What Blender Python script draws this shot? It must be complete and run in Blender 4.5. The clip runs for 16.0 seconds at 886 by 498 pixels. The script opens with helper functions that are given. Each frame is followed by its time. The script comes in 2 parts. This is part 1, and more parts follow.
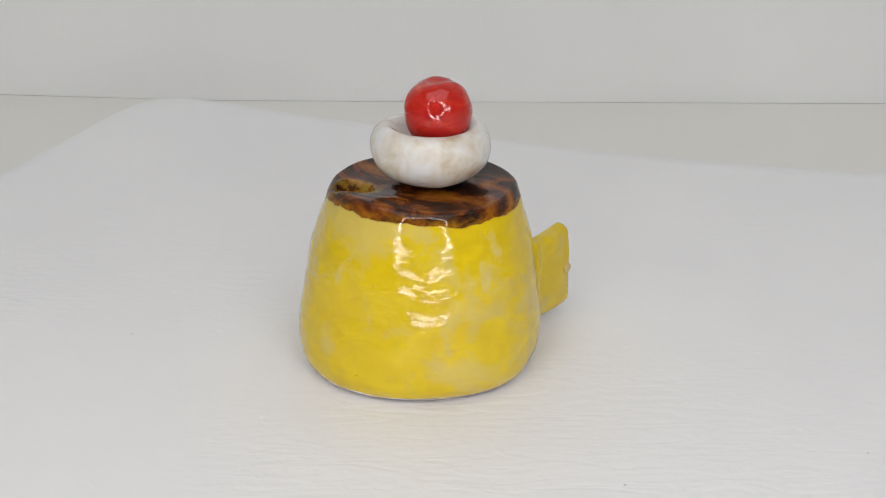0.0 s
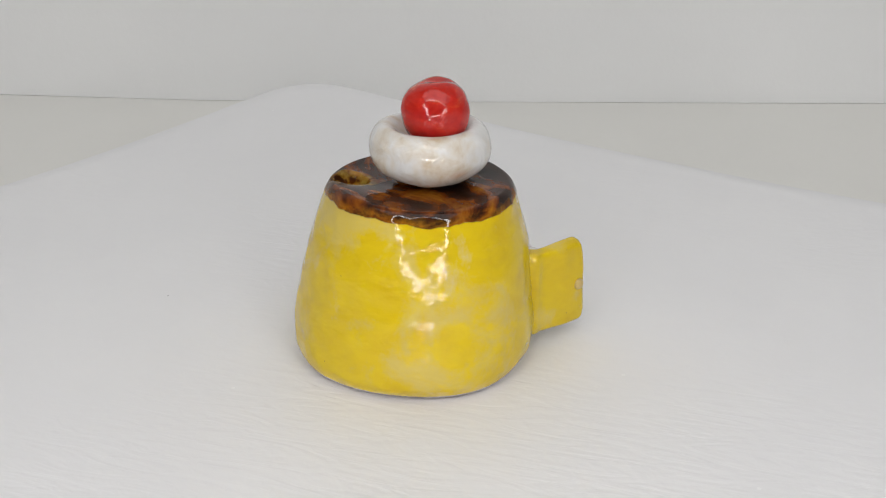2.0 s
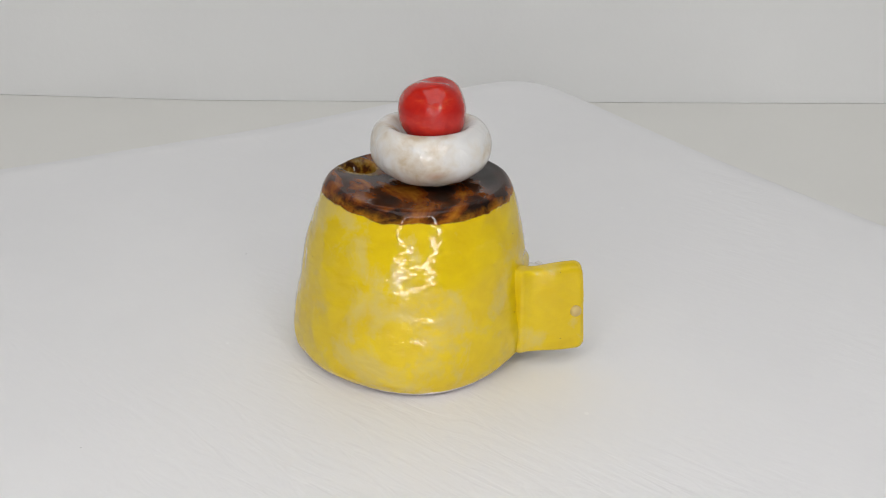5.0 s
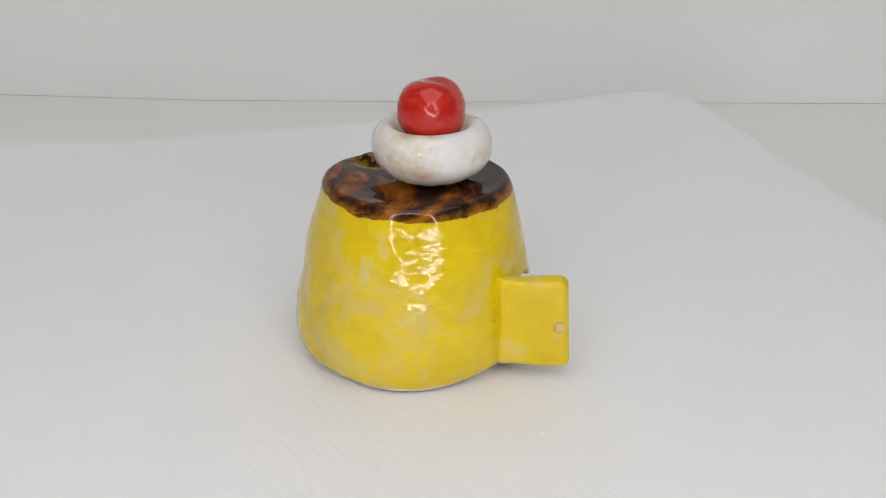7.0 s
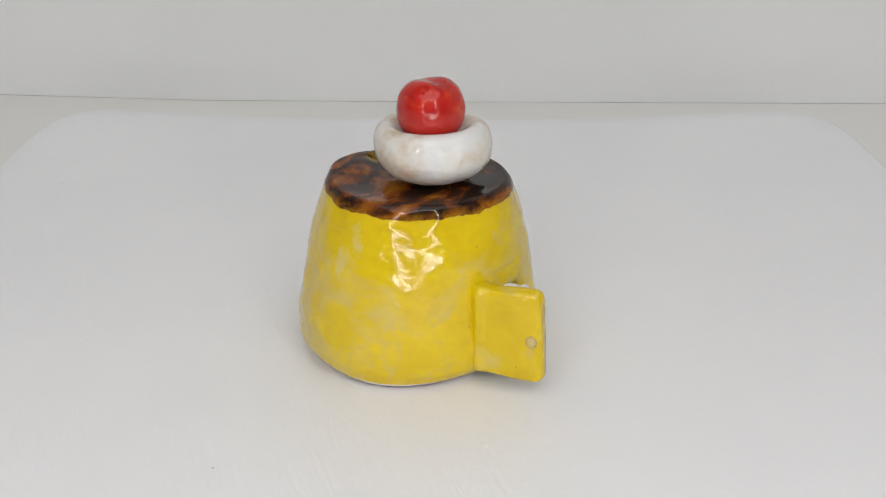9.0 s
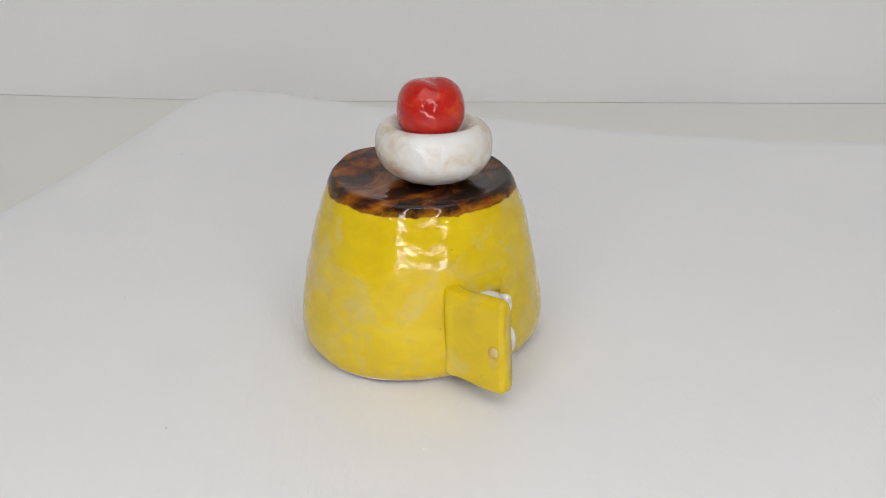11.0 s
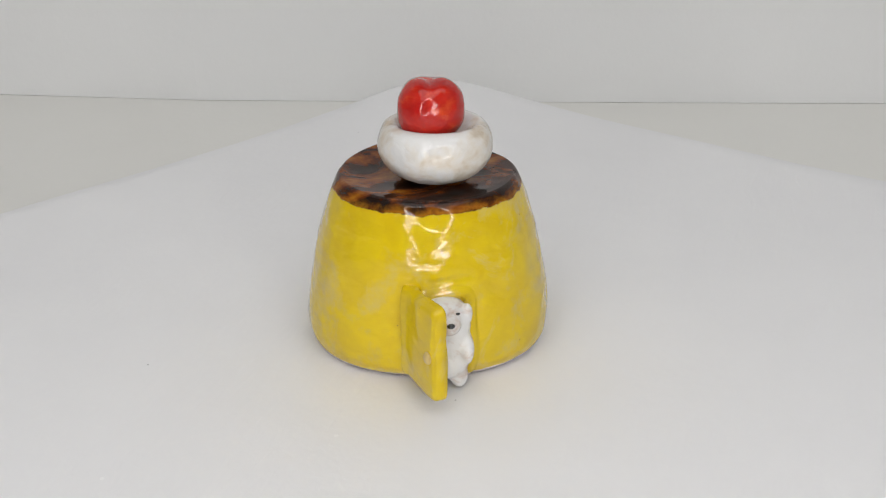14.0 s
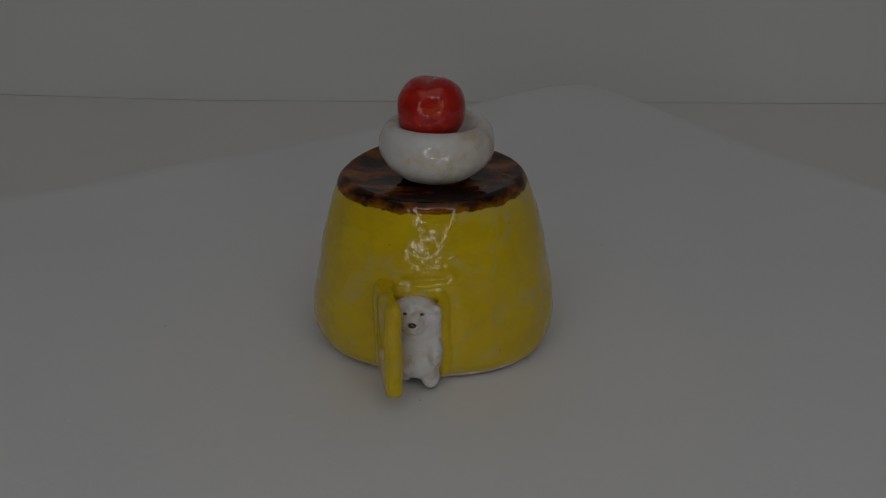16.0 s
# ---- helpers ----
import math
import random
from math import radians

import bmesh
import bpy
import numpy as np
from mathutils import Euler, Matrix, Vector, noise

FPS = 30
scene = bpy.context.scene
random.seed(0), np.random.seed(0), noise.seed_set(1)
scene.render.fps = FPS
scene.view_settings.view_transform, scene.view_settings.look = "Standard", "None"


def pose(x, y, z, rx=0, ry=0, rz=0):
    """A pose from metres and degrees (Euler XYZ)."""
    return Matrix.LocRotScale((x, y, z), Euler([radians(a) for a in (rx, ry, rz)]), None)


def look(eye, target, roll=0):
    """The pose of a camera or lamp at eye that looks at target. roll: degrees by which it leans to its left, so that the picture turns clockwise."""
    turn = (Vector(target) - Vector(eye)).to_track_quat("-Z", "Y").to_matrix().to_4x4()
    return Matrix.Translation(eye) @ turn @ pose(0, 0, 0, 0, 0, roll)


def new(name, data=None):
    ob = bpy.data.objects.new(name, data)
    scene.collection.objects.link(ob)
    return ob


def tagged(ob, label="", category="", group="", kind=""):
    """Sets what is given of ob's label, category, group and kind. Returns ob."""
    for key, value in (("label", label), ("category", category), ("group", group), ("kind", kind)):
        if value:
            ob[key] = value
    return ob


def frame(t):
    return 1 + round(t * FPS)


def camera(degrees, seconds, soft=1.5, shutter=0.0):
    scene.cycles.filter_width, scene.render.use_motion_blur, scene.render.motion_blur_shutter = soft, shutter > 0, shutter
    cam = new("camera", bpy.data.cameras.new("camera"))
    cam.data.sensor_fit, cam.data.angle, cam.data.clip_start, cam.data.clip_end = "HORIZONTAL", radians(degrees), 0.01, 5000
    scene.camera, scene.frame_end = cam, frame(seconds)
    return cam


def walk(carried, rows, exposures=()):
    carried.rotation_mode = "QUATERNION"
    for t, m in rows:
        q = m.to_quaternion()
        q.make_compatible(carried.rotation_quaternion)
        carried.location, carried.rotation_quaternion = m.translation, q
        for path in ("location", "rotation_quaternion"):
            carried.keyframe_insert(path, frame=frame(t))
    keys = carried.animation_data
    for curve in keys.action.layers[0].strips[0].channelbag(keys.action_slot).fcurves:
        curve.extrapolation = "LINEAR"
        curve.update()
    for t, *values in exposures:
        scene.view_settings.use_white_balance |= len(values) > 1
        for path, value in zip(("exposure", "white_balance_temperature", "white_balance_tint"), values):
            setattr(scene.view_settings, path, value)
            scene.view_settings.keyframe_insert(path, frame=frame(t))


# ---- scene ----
# ---- camera: stands still, looking slightly down at the turning cake ----
cam = camera(46.493, 16.0, soft=1.2)
EYE = (0.0, -0.254, 0.14015)
STAND = look(EYE, (0.00609, 0.66047, -0.26445), 0.07)
walk(cam, [(0.0, STAND), (16.0, STAND)],
     exposures=[(0.0, 0.0), (14.7, 0.0), (15.0, -0.33), (15.5, -1.12), (16.0, -2.17)])

# ---- world and light ----
world = bpy.data.worlds.new("room_air")
scene.world = world
world.use_nodes = True
world.node_tree.nodes["Background"].inputs["Color"].default_value = (0.75, 0.76, 0.78, 1)
world.node_tree.nodes["Background"].inputs["Strength"].default_value = 0.2

RING_WATTS = 23.3      # emission of the ring light's tube
FILL_WATTS = 30.2   # power of the unseen overhead lamp added as soft fill

# added overhead area lamp, stands in for the room's soft ambient light
lamp_data = bpy.data.lights.new("overhead_fill", "AREA")
lamp_data.shape, lamp_data.size, lamp_data.size_y = "RECTANGLE", 2.8, 2.4
lamp_data.energy = FILL_WATTS
lamp_data.color = (0.985, 0.985, 0.985)
overhead_fill = new("overhead_fill", lamp_data)
overhead_fill.matrix_world = look((0.0, -1.35, 2.1), (0.0, -1.3, 0.0))


# ---- materials ----
def material(name):
    m = bpy.data.materials.new(name)
    m.use_nodes = True
    return m, m.node_tree, m.node_tree.nodes["Principled BSDF"]


def node(tree, kind, **sockets):
    n = tree.nodes.new(kind)
    for key, value in sockets.items():
        n.inputs[key.replace("_", " ")].default_value = value
    return n


def noise_tex(tree, scale, detail=4.0, rough=0.55, vector=None, distortion=0.0):
    n = node(tree, "ShaderNodeTexNoise", Scale=scale, Detail=detail, Roughness=rough, Distortion=distortion)
    if vector is not None:
        tree.links.new(vector, n.inputs["Vector"])
    return n.outputs["Fac"]


def coords(tree, scale=(1, 1, 1), turn=(0, 0, 0), place=(0, 0, 0)):
    c = tree.nodes.new("ShaderNodeTexCoord")
    m = tree.nodes.new("ShaderNodeMapping")
    m.inputs["Scale"].default_value = scale
    m.inputs["Rotation"].default_value = turn
    m.inputs["Location"].default_value = place
    tree.links.new(c.outputs["Object"], m.inputs["Vector"])
    return m.outputs["Vector"]


def ramp(tree, fac, stops):
    r = tree.nodes.new("ShaderNodeValToRGB")
    el = r.color_ramp.elements
    while len(el) < len(stops):
        el.new(0.5)
    for e, (at, col) in zip(el, stops):
        e.position = at
        e.color = (*col, 1) if len(col) == 3 else col
    tree.links.new(fac, r.inputs["Fac"])
    return r.outputs["Color"]


def grey(a):
    return (a, a, a)


def mix(tree, fac, a, b, how="MIX"):
    m = tree.nodes.new("ShaderNodeMix")
    m.data_type, m.blend_type = "RGBA", how
    for sock, value in ((m.inputs["Factor"], fac), (m.inputs["A"], a), (m.inputs["B"], b)):
        if hasattr(value, "links"):
            tree.links.new(value, sock)
        elif isinstance(value, tuple):
            sock.default_value = (*value, 1)
        else:
            sock.default_value = value
    return m.outputs["Result"]


def math_node(tree, op, a, b=0.0, clamp=False):
    m = tree.nodes.new("ShaderNodeMath")
    m.operation, m.use_clamp = op, clamp
    for sock, value in zip(m.inputs, (a, b)):
        if hasattr(value, "links"):
            tree.links.new(value, sock)
        else:
            sock.default_value = value
    return m.outputs["Value"]


def bump(tree, shader, height, distance, strength=1.0, coat=True):
    b = node(tree, "ShaderNodeBump", Strength=strength, Distance=distance)
    tree.links.new(height, b.inputs["Height"])
    tree.links.new(b.outputs["Normal"], shader.inputs["Normal"])
    if coat:
        tree.links.new(b.outputs["Normal"], shader.inputs["Coat Normal"])


def specks(tree, vec, scale, size, keep):
    """A mask of small sparse round specks."""
    v = node(tree, "ShaderNodeTexVoronoi", Scale=scale)
    tree.links.new(vec, v.inputs["Vector"])
    near = math_node(tree, "LESS_THAN", v.outputs["Distance"], size)
    sep = tree.nodes.new("ShaderNodeSeparateColor")
    tree.links.new(v.outputs["Color"], sep.inputs["Color"])
    return math_node(tree, "MULTIPLY", near, math_node(tree, "GREATER_THAN", sep.outputs["Red"], keep))


def wall_paint(name, colour, stain, grain=260.0):
    m, t, s = material(name)
    vec = coords(t)
    big = noise_tex(t, 5.0, 5.0, 0.6, vec)
    fine = noise_tex(t, grain, 3.0, 0.6, vec)
    c = mix(t, ramp(t, big, [(0.35, grey(0)), (0.7, grey(1))]), colour, stain)
    t.links.new(c, s.inputs["Base Color"])
    s.inputs["Roughness"].default_value = 0.62
    bump(t, s, fine, 0.0004, 0.25, False)
    return m


def board_paint():
    """White brushed paint: fine streaks along the brush, sweeps, pits and a few dark specks."""
    m, t, s = material("brushed_white_paint")
    vec = coords(t)
    streak = noise_tex(t, 1.0, 4.0, 0.6, coords(t, (90, 300, 60), (0, 0, radians(-24))), 1.2)
    sweep = noise_tex(t, 1.0, 3.0, 0.5, coords(t, (45, 200, 20), (0, 0, radians(40))), 2.2)
    cloud = noise_tex(t, 14.0, 5.0, 0.6, vec)
    zone = ramp(t, noise_tex(t, 9.0, 2.0, 0.5, vec), [(0.42, grey(0)), (0.62, grey(1))])
    lumps = noise_tex(t, 240.0, 3.0, 0.6, vec, 0.3)
    c = mix(t, ramp(t, cloud, [(0.3, grey(0)), (0.72, grey(1))]), (0.81, 0.805, 0.81), (0.78, 0.776, 0.785))
    c = mix(t, math_node(t, "MULTIPLY", ramp(t, streak, [(0.56, grey(0)), (0.75, grey(1))]), 0.12), c, (0.86, 0.85, 0.835))
    dark = specks(t, vec, 70.0, 0.026, 0.90)
    c = mix(t, math_node(t, "MULTIPLY", dark, 0.6), c, (0.32, 0.31, 0.31))
    pale = specks(t, coords(t, (1, 1, 1), (0, 0, 0.5), (0.3, 0.1, 0)), 60.0, 0.035, 0.82)
    c = mix(t, math_node(t, "MULTIPLY", pale, 0.5), c, (0.90, 0.90, 0.90))
    t.links.new(c, s.inputs["Base Color"])
    t.links.new(ramp(t, streak, [(0.3, grey(0.42)), (0.8, grey(0.58))]), s.inputs["Roughness"])
    h = math_node(t, "ADD", math_node(t, "MULTIPLY", streak, 0.09), math_node(t, "MULTIPLY", math_node(t, "MULTIPLY", sweep, zone), 1.0))
    h = math_node(t, "ADD", h, math_node(t, "MULTIPLY", lumps, 0.42))
    h = math_node(t, "ADD", h, math_node(t, "MULTIPLY", pale, 0.5))
    h = math_node(t, "SUBTRACT", h, math_node(t, "MULTIPLY", dark, 0.5))
    bump(t, s, h, 0.0006, 0.34, False)
    return m


def yellow_glaze():
    """Hand-brushed yellow glaze, thin and pale in patches, over a bare clay foot."""
    m, t, s = material("yellow_glaze")
    vec = coords(t)
    patch = noise_tex(t, 78.0, 5.0, 0.56, vec, 0.5)
    wide = noise_tex(t, 28.0, 3.0, 0.5, coords(t, (1, 1, 1.7), (0.3, 0.1, 0.2)), 0.3)
    stroke = noise_tex(t, 1.0, 4.0, 0.6, coords(t, (95, 95, 150)), 0.6)
    fine = noise_tex(t, 900.0, 3.0, 0.6, vec)
    thin = math_node(t, "ADD", math_node(t, "MULTIPLY", patch, 0.62), math_node(t, "MULTIPLY", wide, 0.38))
    thin = math_node(t, "ADD", thin, math_node(t, "MULTIPLY", math_node(t, "SUBTRACT", fine, 0.5), 0.10))
    sep = t.nodes.new("ShaderNodeSeparateXYZ")
    t.links.new(vec, sep.inputs["Vector"])
    high = math_node(t, "MULTIPLY", math_node(t, "SUBTRACT", sep.outputs["Z"], 0.036), 9.0, True)
    thin = math_node(t, "ADD", thin, math_node(t, "MULTIPLY", high, 0.55))
    fac = ramp(t, thin, [(0.53, grey(0)), (0.625, grey(1))])
    deep = mix(t, ramp(t, stroke, [(0.35, grey(0)), (0.7, grey(1))]), (0.67, 0.485, 0.004), (0.60, 0.41, 0.003))
    c = mix(t, math_node(t, "MULTIPLY", fac, 0.54), deep, (0.57, 0.455, 0.16))
    rub = ramp(t, noise_tex(t, 52.0, 6.0, 0.7, coords(t, (1, 1, 0.8), (0.4, 0, 0), (0.02, 0.05, 0)), 0.8), [(0.57, grey(0)), (0.68, grey(1))])
    c = mix(t, math_node(t, "MULTIPLY", math_node(t, "MULTIPLY", rub, fine), 0.8), c, (0.60, 0.50, 0.27))
    dot = specks(t, vec, 260.0, 0.05, 0.82)
    c = mix(t, math_node(t, "MULTIPLY", dot, 0.75), c, (0.20, 0.10, 0.02))
    edge = math_node(t, "ADD", sep.outputs["Z"], math_node(t, "MULTIPLY", math_node(t, "SUBTRACT", patch, 0.5), 0.004))
    foot = math_node(t, "LESS_THAN", edge, 0.0023)
    c = mix(t, foot, c, (0.80, 0.71, 0.65))
    t.links.new(c, s.inputs["Base Color"])
    t.links.new(mix(t, foot, grey(0.45), grey(0.7)), s.inputs["Roughness"])
    s.inputs["Specular IOR Level"].default_value = 0.0
    s.inputs["Coat Weight"].default_value = 1.0
    s.inputs["Coat Roughness"].default_value = 0.085
    wave = noise_tex(t, 1.0, 2.0, 0.45, coords(t, (110, 110, 190), (0.35, 0.3, 0)), 0.5)
    h = math_node(t, "ADD", math_node(t, "MULTIPLY", wave, 1.0), math_node(t, "MULTIPLY", fine, 0.02))
    h = math_node(t, "ADD", h, math_node(t, "MULTIPLY", patch, 0.2))
    ripple = noise_tex(t, 1.0, 3.0, 0.55, coords(t, (330, 330, 620), (0.3, -0.2, 0)), 0.7)
    h = math_node(t, "ADD", h, math_node(t, "MULTIPLY", ripple, 0.13))
    bump(t, s, h, 0.0008, 0.60)
    return m


def caramel_glaze():
    """Glassy brown glaze brushed round in swirls of amber and near black."""
    m, t, s = material("caramel_glaze")
    vec = coords(t, (1, 1, 1), (0, 0, 0), (0.0032, 0.0036, -0.047))
    ln = t.nodes.new("ShaderNodeVectorMath")
    ln.operation = "LENGTH"
    t.links.new(coords(t, (1, 1, 0), (0, 0, 0), (0.0032, 0.0036, 0)), ln.inputs[0])
    flat = t.nodes.new("ShaderNodeVectorRotate")
    flat.rotation_type = "Z_AXIS"
    t.links.new(vec, flat.inputs["Vector"])
    t.links.new(math_node(t, "MULTIPLY", ln.outputs["Value"], 30.0), flat.inputs["Angle"])
    mapping = t.nodes.new("ShaderNodeMapping")
    mapping.inputs["Scale"].default_value = (48, 120, 200)
    t.links.new(flat.outputs["Vector"], mapping.inputs["Vector"])
    swirl = noise_tex(t, 1.0, 5.0, 0.62, mapping.outputs["Vector"], 0.5)
    blot = noise_tex(t, 95.0, 4.0, 0.6, vec, 0.8)
    f = math_node(t, "ADD", math_node(t, "MULTIPLY", swirl, 0.66), math_node(t, "MULTIPLY", blot, 0.34))
    c = ramp(t, f, [(0.40, (0.007, 0.003, 0.002)), (0.46, (0.022, 0.006, 0.002)),
                    (0.50, (0.078, 0.017, 0.002)), (0.55, (0.185, 0.046, 0.003)), (0.63, (0.31, 0.115, 0.007))])
    # amber rim where the glaze thins out
    at = t.nodes.new("ShaderNodeAttribute")
    at.attribute_name = "from_edge"
    ragged = noise_tex(t, 1.0, 5.0, 0.7, coords(t, (280, 280, 420)), 0.4)
    wavy = noise_tex(t, 130.0, 3.0, 0.6, coords(t))
    reach = math_node(t, "ADD", math_node(t, "MULTIPLY", ragged, 0.3), math_node(t, "MULTIPLY", wavy, 0.7))
    cover = math_node(t, "SUBTRACT", at.outputs["Fac"], math_node(t, "MULTIPLY", math_node(t, "SUBTRACT", reach, 0.05), 0.78))
    c = mix(t, math_node(t, "MULTIPLY", ramp(t, cover, [(0.02, grey(1)), (0.5, grey(0))]), ramp(t, ragged, [(0.40, grey(0.1)), (0.62, grey(0.85))])), c, (0.40, 0.16, 0.009))
    t.links.new(ramp(t, cover, [(0.0, grey(0)), (0.06, grey(1))]), s.inputs["Alpha"])
    # the pit shows the yellow glaze below, mottled dark brown, paler in its middle
    pv = coords(t, (1, 1, 0.4), (0, 0, 0), (0.0208, 0.0084, -0.018))
    pl = t.nodes.new("ShaderNodeVectorMath")
    pl.operation = "LENGTH"
    t.links.new(pv, pl.inputs[0])
    inpit = ramp(t, math_node(t, "ADD", pl.outputs["Value"], math_node(t, "MULTIPLY", math_node(t, "SUBTRACT", blot, 0.5), 0.006)),
                 [(0.0034, grey(1)), (0.0052, grey(0))])
    pit_mottle = ramp(t, noise_tex(t, 420.0, 3.0, 0.6, coords(t)), [(0.38, (0.06, 0.018, 0.004)), (0.47, (0.36, 0.17, 0.015)), (0.60, (0.55, 0.36, 0.06))])
    c = mix(t, math_node(t, "MULTIPLY", inpit, 0.9), c, pit_mottle)
    deep = ramp(t, pl.outputs["Value"], [(0.0012, grey(1)), (0.0028, grey(0))])
    c = mix(t, math_node(t, "MULTIPLY", deep, ramp(t, swirl, [(0.45, grey(0.2)), (0.6, grey(0.9))])), c, (0.46, 0.40, 0.30))
    t.links.new(c, s.inputs["Base Color"])
    s.inputs["Roughness"].default_value = 0.16
    s.inputs["Specular IOR Level"].default_value = 0.0
    s.inputs["Coat Weight"].default_value = 0.62
    s.inputs["Coat Roughness"].default_value = 0.012
    bump(t, s, f, 0.0005, 0.22)
    return m


def cream_glaze():
    m, t, s = material("cream_glaze")
    vec = coords(t)
    patch = noise_tex(t, 150.0, 4.0, 0.55, vec, 0.4)
    wide = noise_tex(t, 60.0, 3.0, 0.5, vec)
    f = math_node(t, "ADD", math_node(t, "MULTIPLY", patch, 0.6), math_node(t, "MULTIPLY", wide, 0.4))
    c = ramp(t, f, [(0.44, (0.68, 0.67, 0.655)), (0.53, (0.64, 0.59, 0.52)), (0.62, (0.53, 0.43, 0.31))])
    pv = coords(t, (1, 1, 1.7), (0, 0, 0), (-0.0091, 0.0107, -0.0904))
    pl = t.nodes.new("ShaderNodeVectorMath")
    pl.operation = "LENGTH"
    t.links.new(pv, pl.inputs[0])
    chip = ramp(t, math_node(t, "ADD", pl.outputs["Value"], math_node(t, "MULTIPLY", patch, 0.0012)), [(0.0020, grey(1)), (0.0028, grey(0))])
    c = mix(t, math_node(t, "MULTIPLY", chip, 0.7), c, (0.50, 0.24, 0.12))
    t.links.new(c, s.inputs["Base Color"])
    s.inputs["Roughness"].default_value = 0.4
    s.inputs["Specular IOR Level"].default_value = 0.0
    s.inputs["Coat Weight"].default_value = 1.0
    s.inputs["Coat Roughness"].default_value = 0.09
    h = noise_tex(t, 190.0, 3.0, 0.5, vec, 0.6)
    bump(t, s, h, 0.0009, 0.5)
    return m


def cherry_glaze():
    m, t, s = material("cherry_glaze")
    vec = coords(t, (1, 1, 1.8))
    f = noise_tex(t, 120.0, 4.0, 0.6, vec, 0.6)
    c = ramp(t, f, [(0.40, (0.40, 0.008, 0.005)), (0.58, (0.48, 0.016, 0.007)), (0.74, (0.58, 0.07, 0.018))])
    t.links.new(c, s.inputs["Base Color"])
    s.inputs["Roughness"].default_value = 0.4
    s.inputs["Specular IOR Level"].default_value = 0.0
    s.inputs["Coat Weight"].default_value = 1.0
    s.inputs["Coat Roughness"].default_value = 0.08
    h = noise_tex(t, 170.0, 3.0, 0.5, coords(t), 0.6)
    bump(t, s, h, 0.0009, 0.55)
    return m


def bear_glaze():
    m, t, s = material("white_glazed_clay")
    vec = coords(t)
    f = noise_tex(t, 230.0, 4.0, 0.6, vec, 0.4)
    c = ramp(t, f, [(0.48, (0.74, 0.73, 0.72)), (0.57, (0.66, 0.60, 0.565)), (0.70, (0.54, 0.42, 0.34))])
    t.links.new(c, s.inputs["Base Color"])
    s.inputs["Roughness"].default_value = 0.4
    s.inputs["Specular IOR Level"].default_value = 0.0
    s.inputs["Coat Weight"].default_value = 0.85
    s.inputs["Coat Roughness"].default_value = 0.03
    bump(t, s, noise_tex(t, 380.0, 2.0, 0.45, vec, 0.5), 0.0006, 0.45)
    return m


def plain(name, colour, rough=0.4, coat=0.0, metal=0.0):
    m, t, s = material(name)
    f = noise_tex(t, 180.0, 4.0, 0.6, coords(t))
    lighter = tuple(min(1.0, v * 1.12 + 0.002) for v in colour)
    t.links.new(mix(t, f, colour, lighter), s.inputs["Base Color"])
    s.inputs["Roughness"].default_value = rough
    s.inputs["Coat Weight"].default_value = coat
    s.inputs["Coat Roughness"].default_value = 0.05
    s.inputs["Metallic"].default_value = metal
    bump(t, s, noise_tex(t, 420.0, 3.0, 0.5, coords(t)), 0.0003, 0.4)
    return m


def glow(name, colour, strength):
    m, t, s = material(name)
    s.inputs["Base Color"].default_value = (0.8, 0.8, 0.8, 1)
    s.inputs["Emission Color"].default_value = (*colour, 1)
    s.inputs["Emission Strength"].default_value = strength
    return m


WALL = wall_paint("matt_white_wall", (0.90, 0.90, 0.90), (0.88, 0.88, 0.88))
# grey of the unseen room shell, chosen so the glazes reflect less white
ROOM = wall_paint("unseen_room_grey", (0.42, 0.42, 0.42), (0.39, 0.39, 0.39))
TABLE = wall_paint("ivory_table_paint", (0.80, 0.79, 0.755), (0.77, 0.76, 0.725))
BOARD = board_paint()
YELLOW = yellow_glaze()
CARAMEL = caramel_glaze()
CREAM = cream_glaze()
CHERRY = cherry_glaze()
BEAR = bear_glaze()
BLACK = plain("black_underglaze", (0.012, 0.012, 0.013), 0.25, 0.8)
CLAY = plain("bare_knob_clay", (0.50, 0.36, 0.12), 0.4, 0.7)
PLASTIC = plain("dark_plastic", (0.05, 0.05, 0.055), 0.45)
RING = glow("ring_tube_light", (1.0, 0.99, 0.98), RING_WATTS)


# ---- mesh helpers ----
def part(name, bm, mats, parent=None, label=""):
    """Links a bmesh as one mesh object, under a thing or on its own."""
    data = bpy.data.meshes.new(name)
    bmesh.ops.recalc_face_normals(bm, faces=bm.faces)
    for f in bm.faces:
        f.smooth = True
    bm.to_mesh(data)
    bm.free()
    for mt in (mats if isinstance(mats, (list, tuple)) else (mats,)):
        data.materials.append(mt)
    ob = new(name, data)
    if parent:
        ob.parent = parent
    if label:
        tagged(ob, label)
    return ob


def grid_bm(rows, closed=True, keep=None):
    """A bmesh of quads over rows of points; closed: each row runs round."""
    bm = bmesh.new()
    vs = [[bm.verts.new(p) for p in row] for row in rows]
    for i in range(len(rows) - 1):
        n = len(rows[i])
        for j in range(n if closed else n - 1):
            if keep is None or keep(i, j):
                k = (j + 1) % n
                bm.faces.new((vs[i][j], vs[i][k], vs[i + 1][k], vs[i + 1][j]))
    loose = [v for v in bm.verts if not v.link_faces]
    for v in loose:
        bm.verts.remove(v)
    return bm


def fan(bm):
    """Caps the open rim of a grid that ends in a small ring."""
    edges = [e for e in bm.edges if e.is_boundary]
    bmesh.ops.holes_fill(bm, edges=edges, sides=0)


def smooth_step(a, b, x):
    x = min(1.0, max(0.0, (x - a) / (b - a)))
    return x * x * (3 - 2 * x)


def lump(p, size, seed=0.0):
    return noise.noise(Vector(p) / size + Vector((seed, seed * 0.7, -seed)))


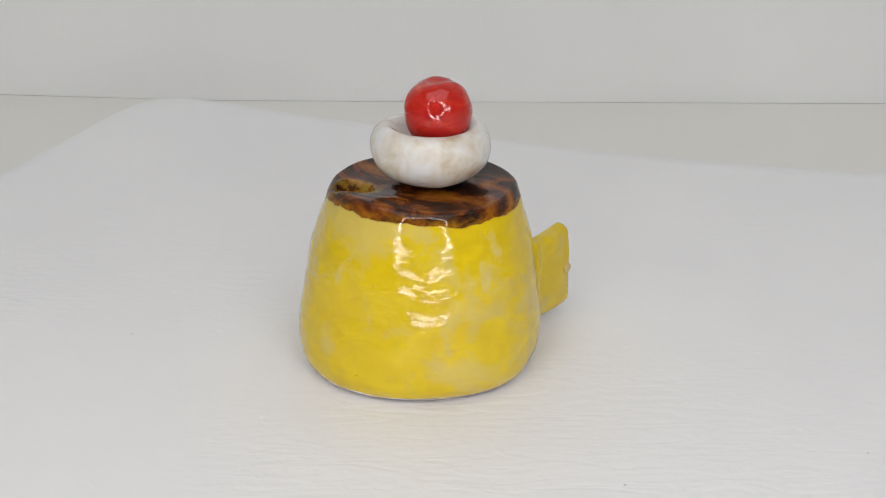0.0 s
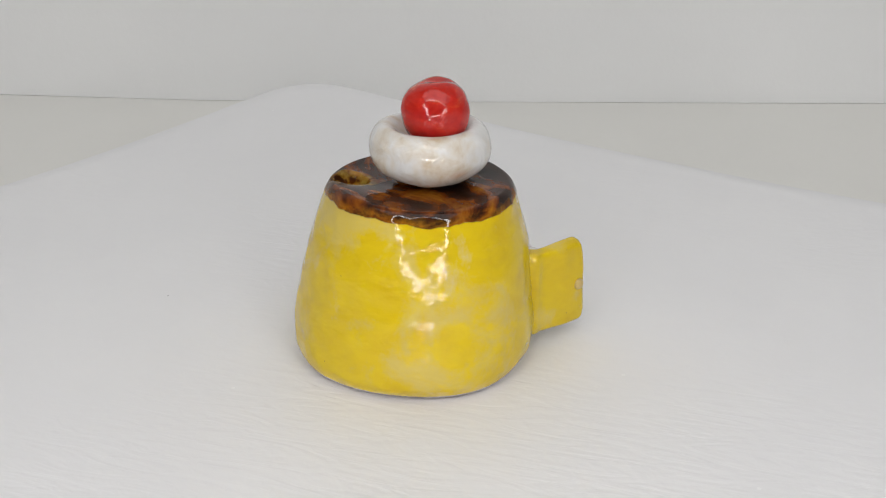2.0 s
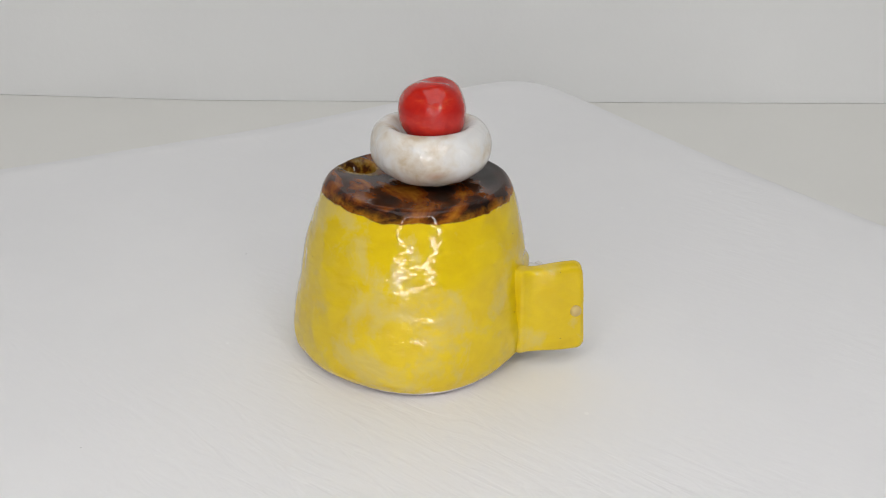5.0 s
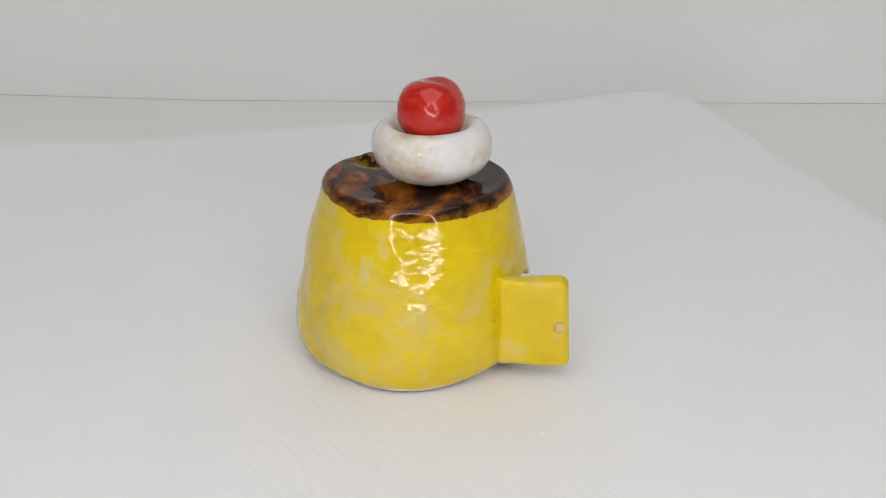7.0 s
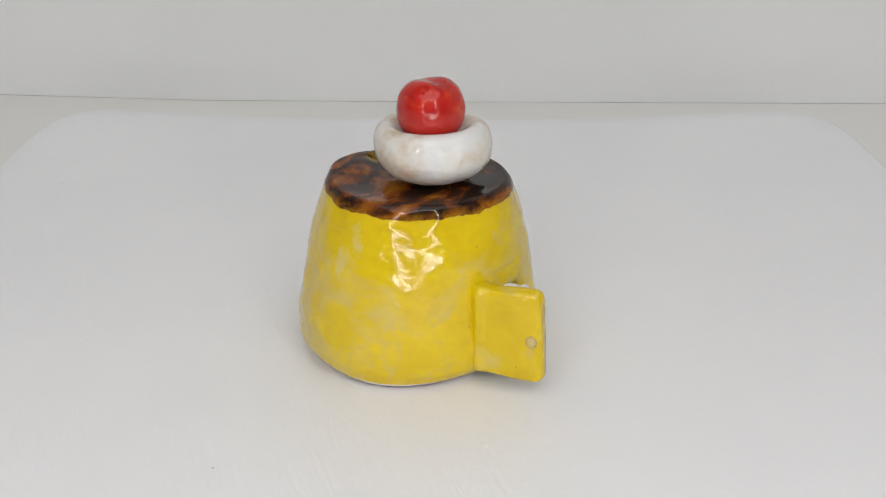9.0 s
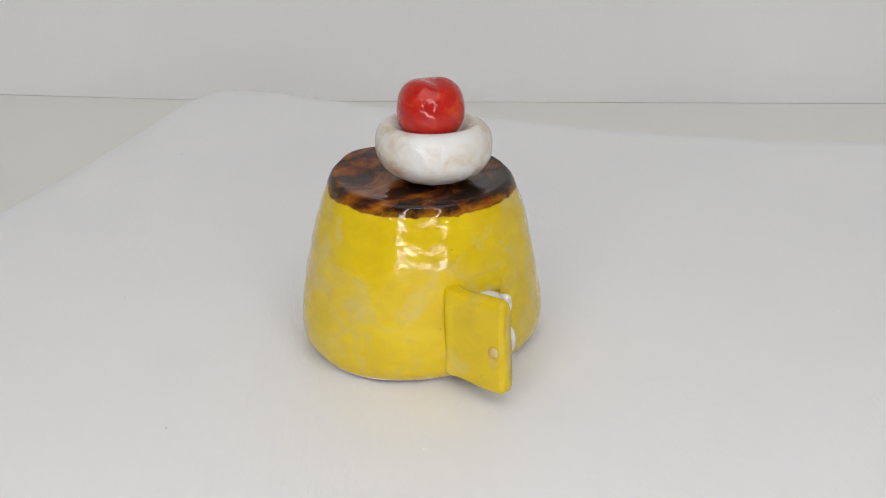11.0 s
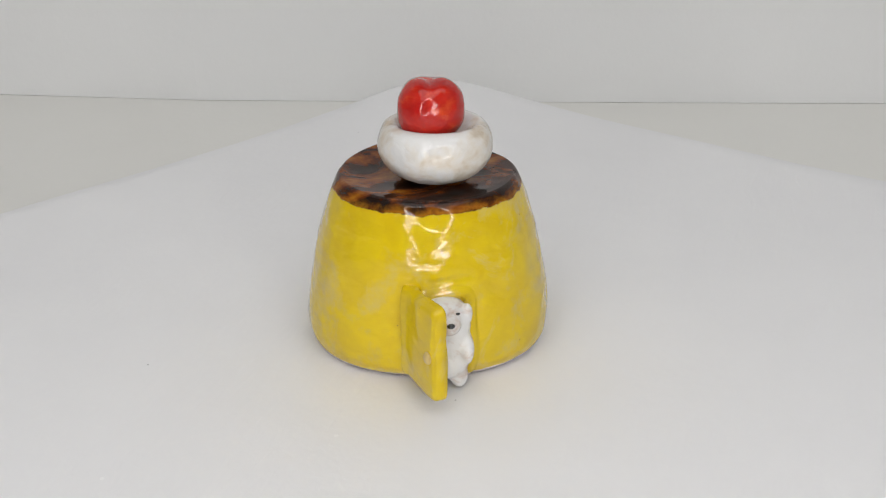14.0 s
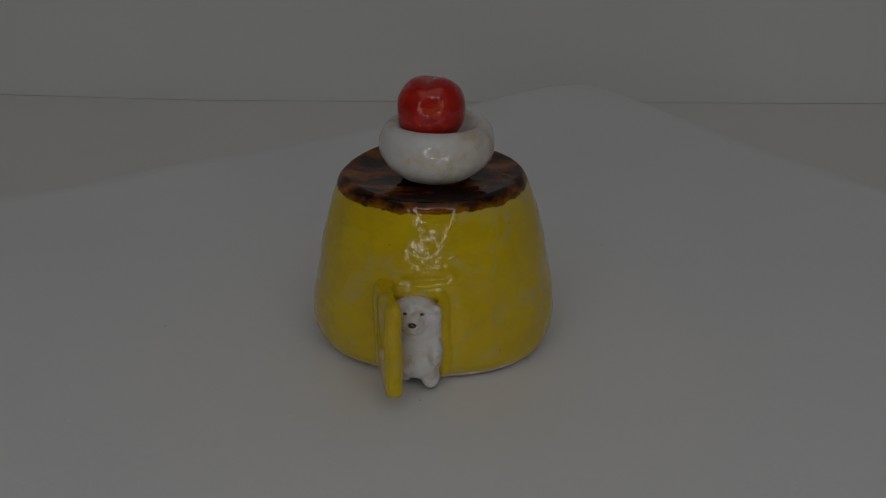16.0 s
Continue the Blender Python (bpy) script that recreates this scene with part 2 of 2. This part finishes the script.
def slab(name, size, centre, mat, turn=0.0, kind="structure", label="", category=""):
    bm = bmesh.new()
    bmesh.ops.create_cube(bm, size=1.0)
    bmesh.ops.scale(bm, vec=size, verts=bm.verts)
    bmesh.ops.rotate(bm, cent=(0, 0, 0), matrix=Matrix.Rotation(turn, 3, "Z"), verts=bm.verts)
    bmesh.ops.translate(bm, vec=centre, verts=bm.verts)
    ob = part(name, bm, mat)
    for f in ob.data.polygons:
        f.use_smooth = False
    return tagged(ob, label, category, kind=kind)


# ---- the setting: table, backdrop wall, plain unseen room ----
TABLE_Z = -0.025


def build_room():
    slab("floor", (3.2, 3.4, 0.04), (0, -1.2, TABLE_Z - 0.02), TABLE,
         label="ivory painted table surface under the turning board", category="table surface")
    line = [(-1.6, 0.486), (-0.261, 0.3478), (-0.198, 0.3414), (-0.140, 0.3352), (-0.024, 0.3319), (0.261, 0.3271), (1.6, 0.3045)]
    bm = bmesh.new()
    front = [[bm.verts.new((x, y, z)) for z in (TABLE_Z + 0.0002, 2.2)] for x, y in line]
    back = [[bm.verts.new((x, y + 0.2, z)) for z in (TABLE_Z + 0.0002, 2.2)] for x, y in line]
    for a, b in ((front, front), (back, back)):
        for i in range(len(line) - 1):
            bm.faces.new((a[i][0], a[i + 1][0], a[i + 1][1], a[i][1]))
    for i in range(len(line) - 1):
        for k in (0, 1):
            bm.faces.new((front[i][k], front[i + 1][k], back[i + 1][k], back[i][k]))
    for i in (0, -1):
        bm.faces.new((front[i][0], front[i][1], back[i][1], back[i][0]))
    wall = part("wall_north", bm, WALL)
    for f in wall.data.polygons:
        f.use_smooth = False
    tagged(wall, "plain matt white backdrop wall behind the table", "wall", kind="structure")
    # out-of-view walls and ceiling, added to enclose the light and dim reflections
    for name, size, at in (("wall_west", (0.1, 3.4, 2.25), (-1.65, -1.2, 1.1)),
                           ("wall_east", (0.1, 3.4, 2.25), (1.65, -1.2, 1.1)),
                           ("wall_south", (3.4, 0.1, 2.25), (0, -2.95, 1.1))):
        slab(name, size, at, ROOM, label="plain unseen wall closing the room, grey to darken reflections", category="wall")
    slab("ceiling", (3.4, 3.8, 0.05), (0, -1.2, 2.25), ROOM, label="plain unseen ceiling closing the room, grey to darken reflections", category="ceiling")


build_room()


def build_ring_light():
    """A ring light on a stand, around the lens."""
    base = tagged(new("ring_light"), "round ring light glowing white on a black stand", "ring light")
    base.location = (0.0, -0.285, TABLE_Z)
    R, r = 0.132, 0.0052
    rows = []
    for i in range(96):
        a = 2 * math.pi * i / 96
        rows.append([((R + r * math.cos(b)) * math.cos(a), 0.55 * r * math.sin(b), 0.190 + (R + r * math.cos(b)) * math.sin(a))
                     for b in [2 * math.pi * j / 14 for j in range(14)]])
    rows.append(rows[0])
    bm = grid_bm(rows)
    bmesh.ops.remove_doubles(bm, verts=bm.verts, dist=1e-6)
    part("tube", bm, RING, base, "white glowing ring tube")
    bm = bmesh.new()
    bmesh.ops.create_cone(bm, cap_ends=True, segments=48, radius1=0.075, radius2=0.07, depth=0.01, matrix=Matrix.Translation((0, 0, 0.005)))
    part("foot", bm, PLASTIC, base, "black round foot")
    bm = bmesh.new()
    bmesh.ops.create_cone(bm, cap_ends=True, segments=24, radius1=0.005, radius2=0.005, depth=0.046, matrix=Matrix.Translation((0, 0, 0.032)))
    part("pole", bm, PLASTIC, base, "short black pole")
    return base


build_ring_light()


# ---- what turns: board, cake, figurine ----
TURN = [0.0, -8.237, -16.404, -24.509, -32.560, -40.565, -48.534, -56.475, -64.396, -72.305,
        -80.212, -88.124, -96.051, -104.000, -111.980, -120.000, -128.067]
BOARD_TURN = radians(71.3)


def dish(x, y):
    """The board is warped: its corners stand up a little."""
    return 0.0142 * (math.hypot(x, y) / 0.28) ** 4


def build_board():
    """A warped white board with rounded corners."""
    long_half, wide_a, wide_c, rc = 0.2015, 0.1753, 0.1764, 0.028
    ca, sa = math.cos(BOARD_TURN), math.sin(BOARD_TURN)
    hx, hy = (wide_a + wide_c) / 2, long_half

    def rim(a, inset):
        # rounded rectangle in the board's own axes
        n = 12.0
        c, s = math.cos(a), math.sin(a)
        X, Y = hx - inset, hy - inset
        k = (abs(c / X) ** n + abs(s / Y) ** n) ** (-1 / n)
        return Vector((k * c + (wide_a - wide_c) / 2, k * s))

    N = 240
    angles = [2 * math.pi * i / N for i in range(N)]

    def at(v, z):
        x, y = ca * v.x - sa * v.y, sa * v.x + ca * v.y
        wob = 0.0012 * lump((x, y, 0), 0.09) * smooth_step(0.07, 0.2, math.hypot(x, y))
        return Vector((x, y, dish(x, y) + wob + z))

    rows = []
    for f in [0.004] + [k / 26 for k in range(1, 26)]:
        rows.append([at(rim(a, 0.0016) * f, 0.0) for a in angles])
    for inset, z in ((0.0016, 0.0), (0.0006, -0.0004), (0.0, -0.0014), (0.0, -0.0022), (0.0008, -0.003)):
        rows.append([at(rim(a, inset), z) for a in angles])
    for k in range(12, 0, -1):
        rows.append([at(rim(a, 0.0008) * (k / 13), -0.003) for a in angles])
    bm = grid_bm(rows)
    fan(bm)
    ob = part("painted_board", bm, BOARD)
    return tagged(ob, "white brush-painted board with rounded raised corners", "board")


def build_turntable():
    base = tagged(new("turntable"), "low white turntable under the painted board", "turntable")
    for name, r, z0, z1 in (("base", 0.085, TABLE_Z, -0.013), ("platter", 0.095, -0.0125, -0.003)):
        bm = bmesh.new()
        bmesh.ops.create_cone(bm, cap_ends=True, segments=64, radius1=r, radius2=r, depth=z1 - z0, matrix=Matrix.Translation((0, 0, (z0 + z1) / 2)))
        bmesh.ops.bevel(bm, geom=[e for e in bm.edges if e.calc_face_angle(0) > 1], offset=0.0015, segments=2, affect="EDGES")
        part(name, bm, TABLE, base)
    return base


# the cake's outline: fractions of the height and radii
LEVEL = [0, 0.0471, 0.1414, 0.2827, 0.4712, 0.6597, 0.8293, 0.9424, 1.0]
RADIUS = [0.02880, 0.03125, 0.03259, 0.03243, 0.03099, 0.02924, 0.02686, 0.02502, 0.02440]
FOOT_AT, TOP_AT = (-0.00499, -0.00475), (-0.00323, -0.00359)
HEIGHT = 0.0486
WAVES_LOW, WAVES_HIGH = (-0.0104, -0.0073, -0.0027, -0.0236), (0.0022, -0.0175, -0.0052, 0.0080)
PIT, PIT_R = Vector((-0.0208, -0.0084, 0)), 0.0050


def profile(u):
    """Radius at a fraction of the height, on a smooth curve through the levels."""
    i = max(0, min(len(LEVEL) - 2, sum(1 for l in LEVEL if l <= u) - 1))
    x0, x1, y0, y1 = LEVEL[i], LEVEL[i + 1], RADIUS[i], RADIUS[i + 1]

    def slope(k):
        a, b = max(0, k - 1), min(len(LEVEL) - 1, k + 1)
        return (RADIUS[b] - RADIUS[a]) / (LEVEL[b] - LEVEL[a])
    h, s = x1 - x0, (u - x0) / (x1 - x0)
    return ((2 * s ** 3 - 3 * s ** 2 + 1) * y0 + (s ** 3 - 2 * s ** 2 + s) * h * slope(i)
            + (-2 * s ** 3 + 3 * s ** 2) * y1 + (s ** 3 - s ** 2) * h * slope(i + 1))


FOOT = (0.02769, -0.00052, 0.00022, 5e-05, -0.0002, -7e-05, -0.00039, -0.00023, -0.0001, -0.0002, 7e-05)


def foot_radius(th):
    """The uneven outline of the bare foot where it stands on the board."""
    return FOOT[0] + sum(FOOT[2 * k - 1] * math.cos(k * th) + FOOT[2 * k] * math.sin(k * th) for k in range(1, 6))


def shoulder(th):
    """The top swells on the side of the pit."""
    d = (th - radians(236) + math.pi) % (2 * math.pi) - math.pi
    return 0.0015 * math.exp(-(d / radians(34)) ** 2)


GROOVES = [((23.0, 0.602), (44.0, 0.618)), ((45.8, 0.30), (46.6, 0.47))]


def groove(th, u):
    """How deep the tool marks round the doorway are at a point of the side."""
    deep = 0.0
    p = Vector((math.degrees(th) % 360 * 0.00056, u * HEIGHT))
    for (a, ua), (b, ub) in GROOVES:
        p0, p1 = Vector((a * 0.00056, ua * HEIGHT)), Vector((b * 0.00056, ub * HEIGHT))
        k = min(1.0, max(0.0, (p - p0).dot(p1 - p0) / (p1 - p0).length_squared))
        d = (p - p0.lerp(p1, k)).length
        deep = max(deep, 0.00045 * math.exp(-(d / 0.0008) ** 2))
    return deep


def cake_point(th, u, grow=0.0, inward=1.0):
    """A point of the cake's side; inward below 1 goes in over its top."""
    w = [a + (b - a) * u for a, b in zip(WAVES_LOW, WAVES_HIGH)]
    r = profile(u) * (1 + w[0] * math.cos(2 * th) + w[1] * math.sin(2 * th) + w[2] * math.cos(3 * th) + w[3] * math.sin(3 * th))
    if u < 0.11:
        r += (foot_radius(th) - 0.0288) * (1 - u / 0.11) ** 1.5
    if u > 0.90:
        r -= 0.0017 * (1 - math.sqrt(max(0.0, 1 - ((u - 0.90) / 0.10) ** 2)))
    r += 0.35 * shoulder(th) * smooth_step(0.5, 1.0, u)
    cx, cy = (a + (b - a) * u for a, b in zip(FOOT_AT, TOP_AT))
    r = (r + grow) * inward
    x, y = cx + r * math.cos(th), cy + r * math.sin(th)
    z = HEIGHT * u
    p = Vector((x, y, z + (shoulder(th) * smooth_step(0.55, 1.0, u) if inward == 1.0 and u < 1.0 else 0.0)))
    side = 1.0 if inward == 1.0 else 0.0
    bumpy = 0.00055 * lump(p, 0.013) + 0.00022 * lump(p, 0.0045, 3.1) - (groove(th, u) if u < 0.7 else 0.0)
    if side:
        p += Vector((math.cos(th), math.sin(th), 0)) * bumpy * smooth_step(0, 0.1, u)
    if u >= 1.0:
        p.z += -0.0012 * (1 - inward ** 2.5) + 0.35 * bumpy * smooth_step(0.98, 0.85, inward) + grow
        d = (Vector((x, y, 0)) - PIT).length
        p.z += shoulder(th) * smooth_step(0.25, 0.9, inward)
        p.z -= 0.0044 * smooth_step(PIT_R + 0.0003, PIT_R - 0.0016, d)
        lip = math.exp(-((d - PIT_R - 0.0009) / 0.0011) ** 2)
        p.z += 0.0009 * lip * smooth_step(-0.5, 0.8, -(x - PIT.x) / max(d, 1e-4)) * smooth_step(1.0, 0.9, inward)
    return p


# doorway: in degrees round the foot's centre and fractions of the height
DOOR_A, DOOR_B, DOOR_TOP = 18.0, 39.5, 0.505
SEG = 360


def build_cake():
    cake = tagged(new("pudding_cake"), "glazed ceramic custard pudding with caramel top, cream and cherry", "ceramic cake")
    us = [0, 0.012, 0.03, 0.05] + [0.05 + 0.86 * k / 84 for k in range(1, 85)] + [0.91 + 0.05 * k / 5 for k in range(1, 6)]
    ths = [2 * math.pi * j / SEG for j in range(SEG)]
    rows = [[cake_point(th, u) for th in ths] for u in us]

    def keep(i, j):
        deg = (j + 0.5) * 360 / SEG
        arch = DOOR_TOP - 0.03 * abs((deg - 28.8) / 10.8) ** 3
        return not (DOOR_A < deg < DOOR_B and us[i] < arch)
    body = part("body", grid_bm(rows, keep=keep), YELLOW, cake, "mottled hand-brushed yellow glaze, open doorway at the foot")
    solid = body.modifiers.new("clay_wall", "SOLIDIFY")
    solid.thickness, solid.offset = 0.0032, -1.0

    # caramel: over the rim and the top
    def edge(th):
        return 0.905 + 0.008 * noise.noise(Vector((math.cos(th) * 2.2, math.sin(th) * 2.2, 1.3)))
    rows, cover = [], []
    for k in range(0, 11):
        rows.append([cake_point(th, edge(th) + (1 - edge(th)) * k / 10, 0.00012) for th in ths])
        cover += [0.10 * k] * SEG
    for k in range(1, 70):
        rows.append([cake_point(th, 1.0, 0.00012, 1 - k / 70) for th in ths])
        cover += [min(2.5, 1.0 + 0.3 * k)] * SEG
    bm = grid_bm(rows)
    fan(bm)
    caramel = part("caramel", bm, CARAMEL, cake, "glossy dark brown caramel glaze with amber swirls and a small pit")
    layer = caramel.data.attributes.new("from_edge", "FLOAT", "POINT")
    layer.data.foreach_set("value", cover)

    # doorway's raised frame
    path = []
    for k in range(0, 15):
        path.append((DOOR_B + 3.6, 0.03 + (DOOR_TOP - 0.06) * k / 14))
    for k in range(1, 9):
        a = k / 9 * math.pi / 2
        path.append((DOOR_B + 3.6 * math.cos(a), DOOR_TOP - 0.03 + 0.065 * math.sin(a)))
    for k in range(0, 11):
        path.append((DOOR_B - 2 - (DOOR_B - DOOR_A) * k / 10, DOOR_TOP + 0.035 - 0.012 * k / 10))
    deg_m = 0.00056
    flat = [Vector((a * deg_m, u * HEIGHT)) for a, u in path]
    rows = []
    for i, p in enumerate(flat):
        tan = (flat[min(i + 1, len(flat) - 1)] - flat[max(i - 1, 0)]).normalized()
        w = 0.0026 * (1 + 0.35 * lump((p.x, p.y, 0), 0.006, 1.0))
        h = 0.0008 * (1 + 0.6 * lump((p.x, p.y, 0), 0.005, 4.0))
        row = []
        for q in [k / 10 for k in range(-10, 11)]:
            at = p + Vector((tan.y, -tan.x)) * (q * w)
            row.append(cake_point(radians(at.x / deg_m), max(0.0, at.y / HEIGHT), -0.00015 + h * math.cos(math.pi * q / 2) ** 2))
        rows.append(row)
    bm = grid_bm(rows, closed=False)
    rim = part("door_frame", bm, YELLOW, cake, "raised yellow clay rim round the doorway")
    thick = rim.modifiers.new("clay_wall", "SOLIDIFY")
    thick.thickness, thick.offset = 0.0008, -1.0

    # the open door
    hinge, outer = Vector((0.0234, 0.0015, 0)), Vector((0.0373, 0.0163, 0))
    along = (outer - hinge)
    length = along.length
    along.normalize()
    face = Vector((along.y, -along.x, 0))
    nx = 44

    def door_rows():
        rows = []
        for i in range(nx + 1):
            s = 1 - (1 - i / nx) ** 1.7
            turn = 1 - math.sqrt(max(0.0, 1 - max(0.0, (s - 0.87) / 0.13) ** 2))
            row = []
            half = 0.0021 * (1 + 0.45 * math.exp(-((s - 0.15) / 0.06) ** 2)) * (1 - 0.25 * smooth_step(0.93, 1.0, s) ** 2)
            lo = 0.0046 + 0.0003 * s + 0.0016 * turn
            hi = 0.0284 + 0.0011 * s - 0.0025 * turn
            ring = []
            for q in range(64):
                a = 2 * math.pi * q / 64
                c, d = math.cos(a), math.sin(a)
                n = 6.5
                k = (abs(c) ** n + abs(d) ** n) ** (-1 / n)
                ring.append((k * c, k * d))
            for c, d in ring:
                p = hinge + along * (length * s) + face * (half * c) + Vector((0, 0, (lo + hi) / 2 + (hi - lo) / 2 * d))
                p.z -= (0.0013 if c > 0 else 0.0003) * c * max(0.0, d) * s
                p += face * (0.0009 * math.sin(math.pi * s) - 0.0003) + face * (0.0004 * lump(p, 0.006, 2.0)) + Vector((0, 0, 1)) * (0.0005 * lump(p, 0.007, 5.0))
                p -= along * (s * 0.0013 * (p.z - 0.005) / 0.023)
                row.append(p)
            rows.append(row)
        return rows
    bm = grid_bm(door_rows())
    fan(bm)
    door = part("door", bm, YELLOW, cake, "small open yellow clay door with rounded edges")
    bm = bmesh.new()
    bmesh.ops.create_uvsphere(bm, u_segments=20, v_segments=12, radius=0.0015)
    bmesh.ops.scale(bm, vec=(1, 0.62, 1.06), verts=bm.verts)
    bmesh.ops.rotate(bm, cent=(0, 0, 0), matrix=Matrix.Rotation(math.atan2(along.y, along.x), 3, "Z"), verts=bm.verts)
    at = hinge + along * (length * 0.855) + face * 0.0024 + Vector((0, 0, 0.0165))
    bmesh.ops.translate(bm, vec=at, verts=bm.verts)
    part("door_knob", bm, CLAY, door, "small pale round clay knob")

    # cream: a flattened ball with a hollow for the cherry
    c = Vector((-0.00138, -0.00078, 0.0574))
    rows = []
    for i in range(1, 64):
        v = math.pi * i / 64
        row = []
        for j in range(120):
            a = 2 * math.pi * j / 120
            n = 2.35
            cr, cz = math.sin(v), -math.cos(v)
            k = (abs(cr) ** n + abs(cz) ** n) ** (-1 / n)
            oval = 1 - 0.024 * (1 + math.cos(2 * (a - radians(116))))
            r, z = 0.0157 * oval * k * cr, (0.0095 if cz > 0 else 0.0096) * k * cz
            if cz > 0:
                z -= 0.0086 * math.exp(-(r / 0.0096) ** 3.6)
            p = c + Vector((r * math.cos(a), r * math.sin(a), z))
            out = (p - c).normalized()
            p += out * (0.0006 * lump(p, 0.011, 7.0) + 0.00015 * lump(p, 0.004, 2.0))
            row.append(p)
        rows.append(row)
    bm = grid_bm(rows)
    fan(bm)
    part("cream", bm, CREAM, cake, "white glazed cream dollop with faint beige patches")

    # cherry: a hand-rolled, slightly squared ball with a dent on top
    c = Vector((0.00021, -0.00162, 0.0667))
    rows = []
    for i in range(1, 56):
        v = math.pi * i / 56
        row = []
        for j in range(96):
            a = 2 * math.pi * j / 96
            d = Vector((math.sin(v) * math.cos(a), math.sin(v) * math.sin(a), -math.cos(v)))
            n = 2.3
            k = (math.hypot(d.x, d.y) ** n + abs(d.z) ** n) ** (-1 / n)
            p = d * k * 0.0086
            p.z *= 0.99
            p *= 1 + 0.03 * math.cos(3 * a + 0.6) * math.sin(v) + 0.05 * lump(d, 0.9, 11.0) + 0.022 * lump(d, 0.45, 4.0)
            run, across = 0.899 * p.x + 0.438 * p.y, 0.899 * p.y - 0.438 * p.x
            dent = math.exp(-((run - 0.0012) / 0.0052) ** 2 - ((across + 0.0004) / 0.0022) ** 2)
            if d.z > 0:
                p.z -= 0.0010 * dent
            row.append(c + p)
        rows.append(row)
    bm = grid_bm(rows)
    fan(bm)
    part("cherry", bm, CHERRY, cake, "glossy red glazed cherry with orange streaks")
    return cake


def build_figurine():
    """A small white clay animal in the doorway, one mesh."""
    out = Vector((math.cos(radians(33)), math.sin(radians(33)), 0))
    side = Vector((-out.y, out.x, 0))
    up = Vector((0, 0, 1))
    root = Vector((0.0158, 0.0088, 0.0004)) - side * 0.0017

    def at(o, s, z):
        return root + out * o + side * s + up * z
    blobs = [  # outward, sideways, height, radii outward / sideways / up
        (0.0045, 0.0004, 0.0120, 0.0060, 0.0066, 0.0085),
        (0.0068, 0.0006, 0.0082, 0.0056, 0.0062, 0.0056),
        (0.0066, 0.0003, 0.0140, 0.0060, 0.0066, 0.0068),
        (0.0074, -0.0004, 0.0203, 0.0060, 0.0068, 0.0054),
        (0.0072, 0.0002, 0.0178, 0.0060, 0.0065, 0.0050),
        (0.0122, -0.0002, 0.0206, 0.0036, 0.0034, 0.0028),
        (0.0094, 0.0053, 0.0216, 0.0018, 0.0014, 0.0030),
        (0.0090, -0.0059, 0.0216, 0.0018, 0.0014, 0.0030),
        (0.0078, 0.0036, 0.0034, 0.0029, 0.0025, 0.0034),
        (0.0056, -0.0030, 0.0036, 0.0028, 0.0022, 0.0030),
        (0.0094, 0.0050, 0.0120, 0.0040, 0.0021, 0.0046),
        (0.0072, -0.0054, 0.0100, 0.0030, 0.0016, 0.0030),
    ]
    bm = bmesh.new()
    for o, s, z, ro, rs, rz in blobs:
        made = bmesh.ops.create_icosphere(bm, subdivisions=3, radius=1.0)["verts"]
        for v in made:
            v.co = at(o + v.co.x * ro, s + v.co.y * rs, z + v.co.z * rz)
    rough = part("figurine", bm, BEAR)
    mod = rough.modifiers.new("clay", "REMESH")
    mod.mode, mod.voxel_size = "VOXEL", 0.00042
    soft = rough.modifiers.new("softened", "SMOOTH")
    soft.factor, soft.iterations = 0.6, 14
    mesh = bpy.data.meshes.new_from_object(rough.evaluated_get(bpy.context.evaluated_depsgraph_get()))
    bpy.data.objects.remove(rough)
    bm = bmesh.new()
    bm.from_mesh(mesh)
    for o, s, z, r in ((0.0155, -0.0001, 0.0217, 0.0009), (0.0132, 0.0021, 0.0237, 0.00046), (0.0132, -0.0021, 0.0237, 0.00046)):
        made = bmesh.ops.create_icosphere(bm, subdivisions=2, radius=1.0)
        for v in made["verts"]:
            v.co = at(o + v.co.x * r * 0.7, s + v.co.y * r * 1.2, z + v.co.z * r * 0.8)
            for f in v.link_faces:
                f.material_index = 1
    ob = part("bear_figurine", bm, (BEAR, BLACK))
    return tagged(ob, "small white glazed clay bear peeking from the doorway", "figurine")


board = build_board()
turntable = build_turntable()
cake = build_cake()
figurine = build_figurine()


def motions():
    rows = [(float(t), pose(0, 0, 0, 0, 0, a)) for t, a in enumerate(TURN)]
    for thing in (board, turntable, cake, figurine):
        walk(thing, rows)


motions()
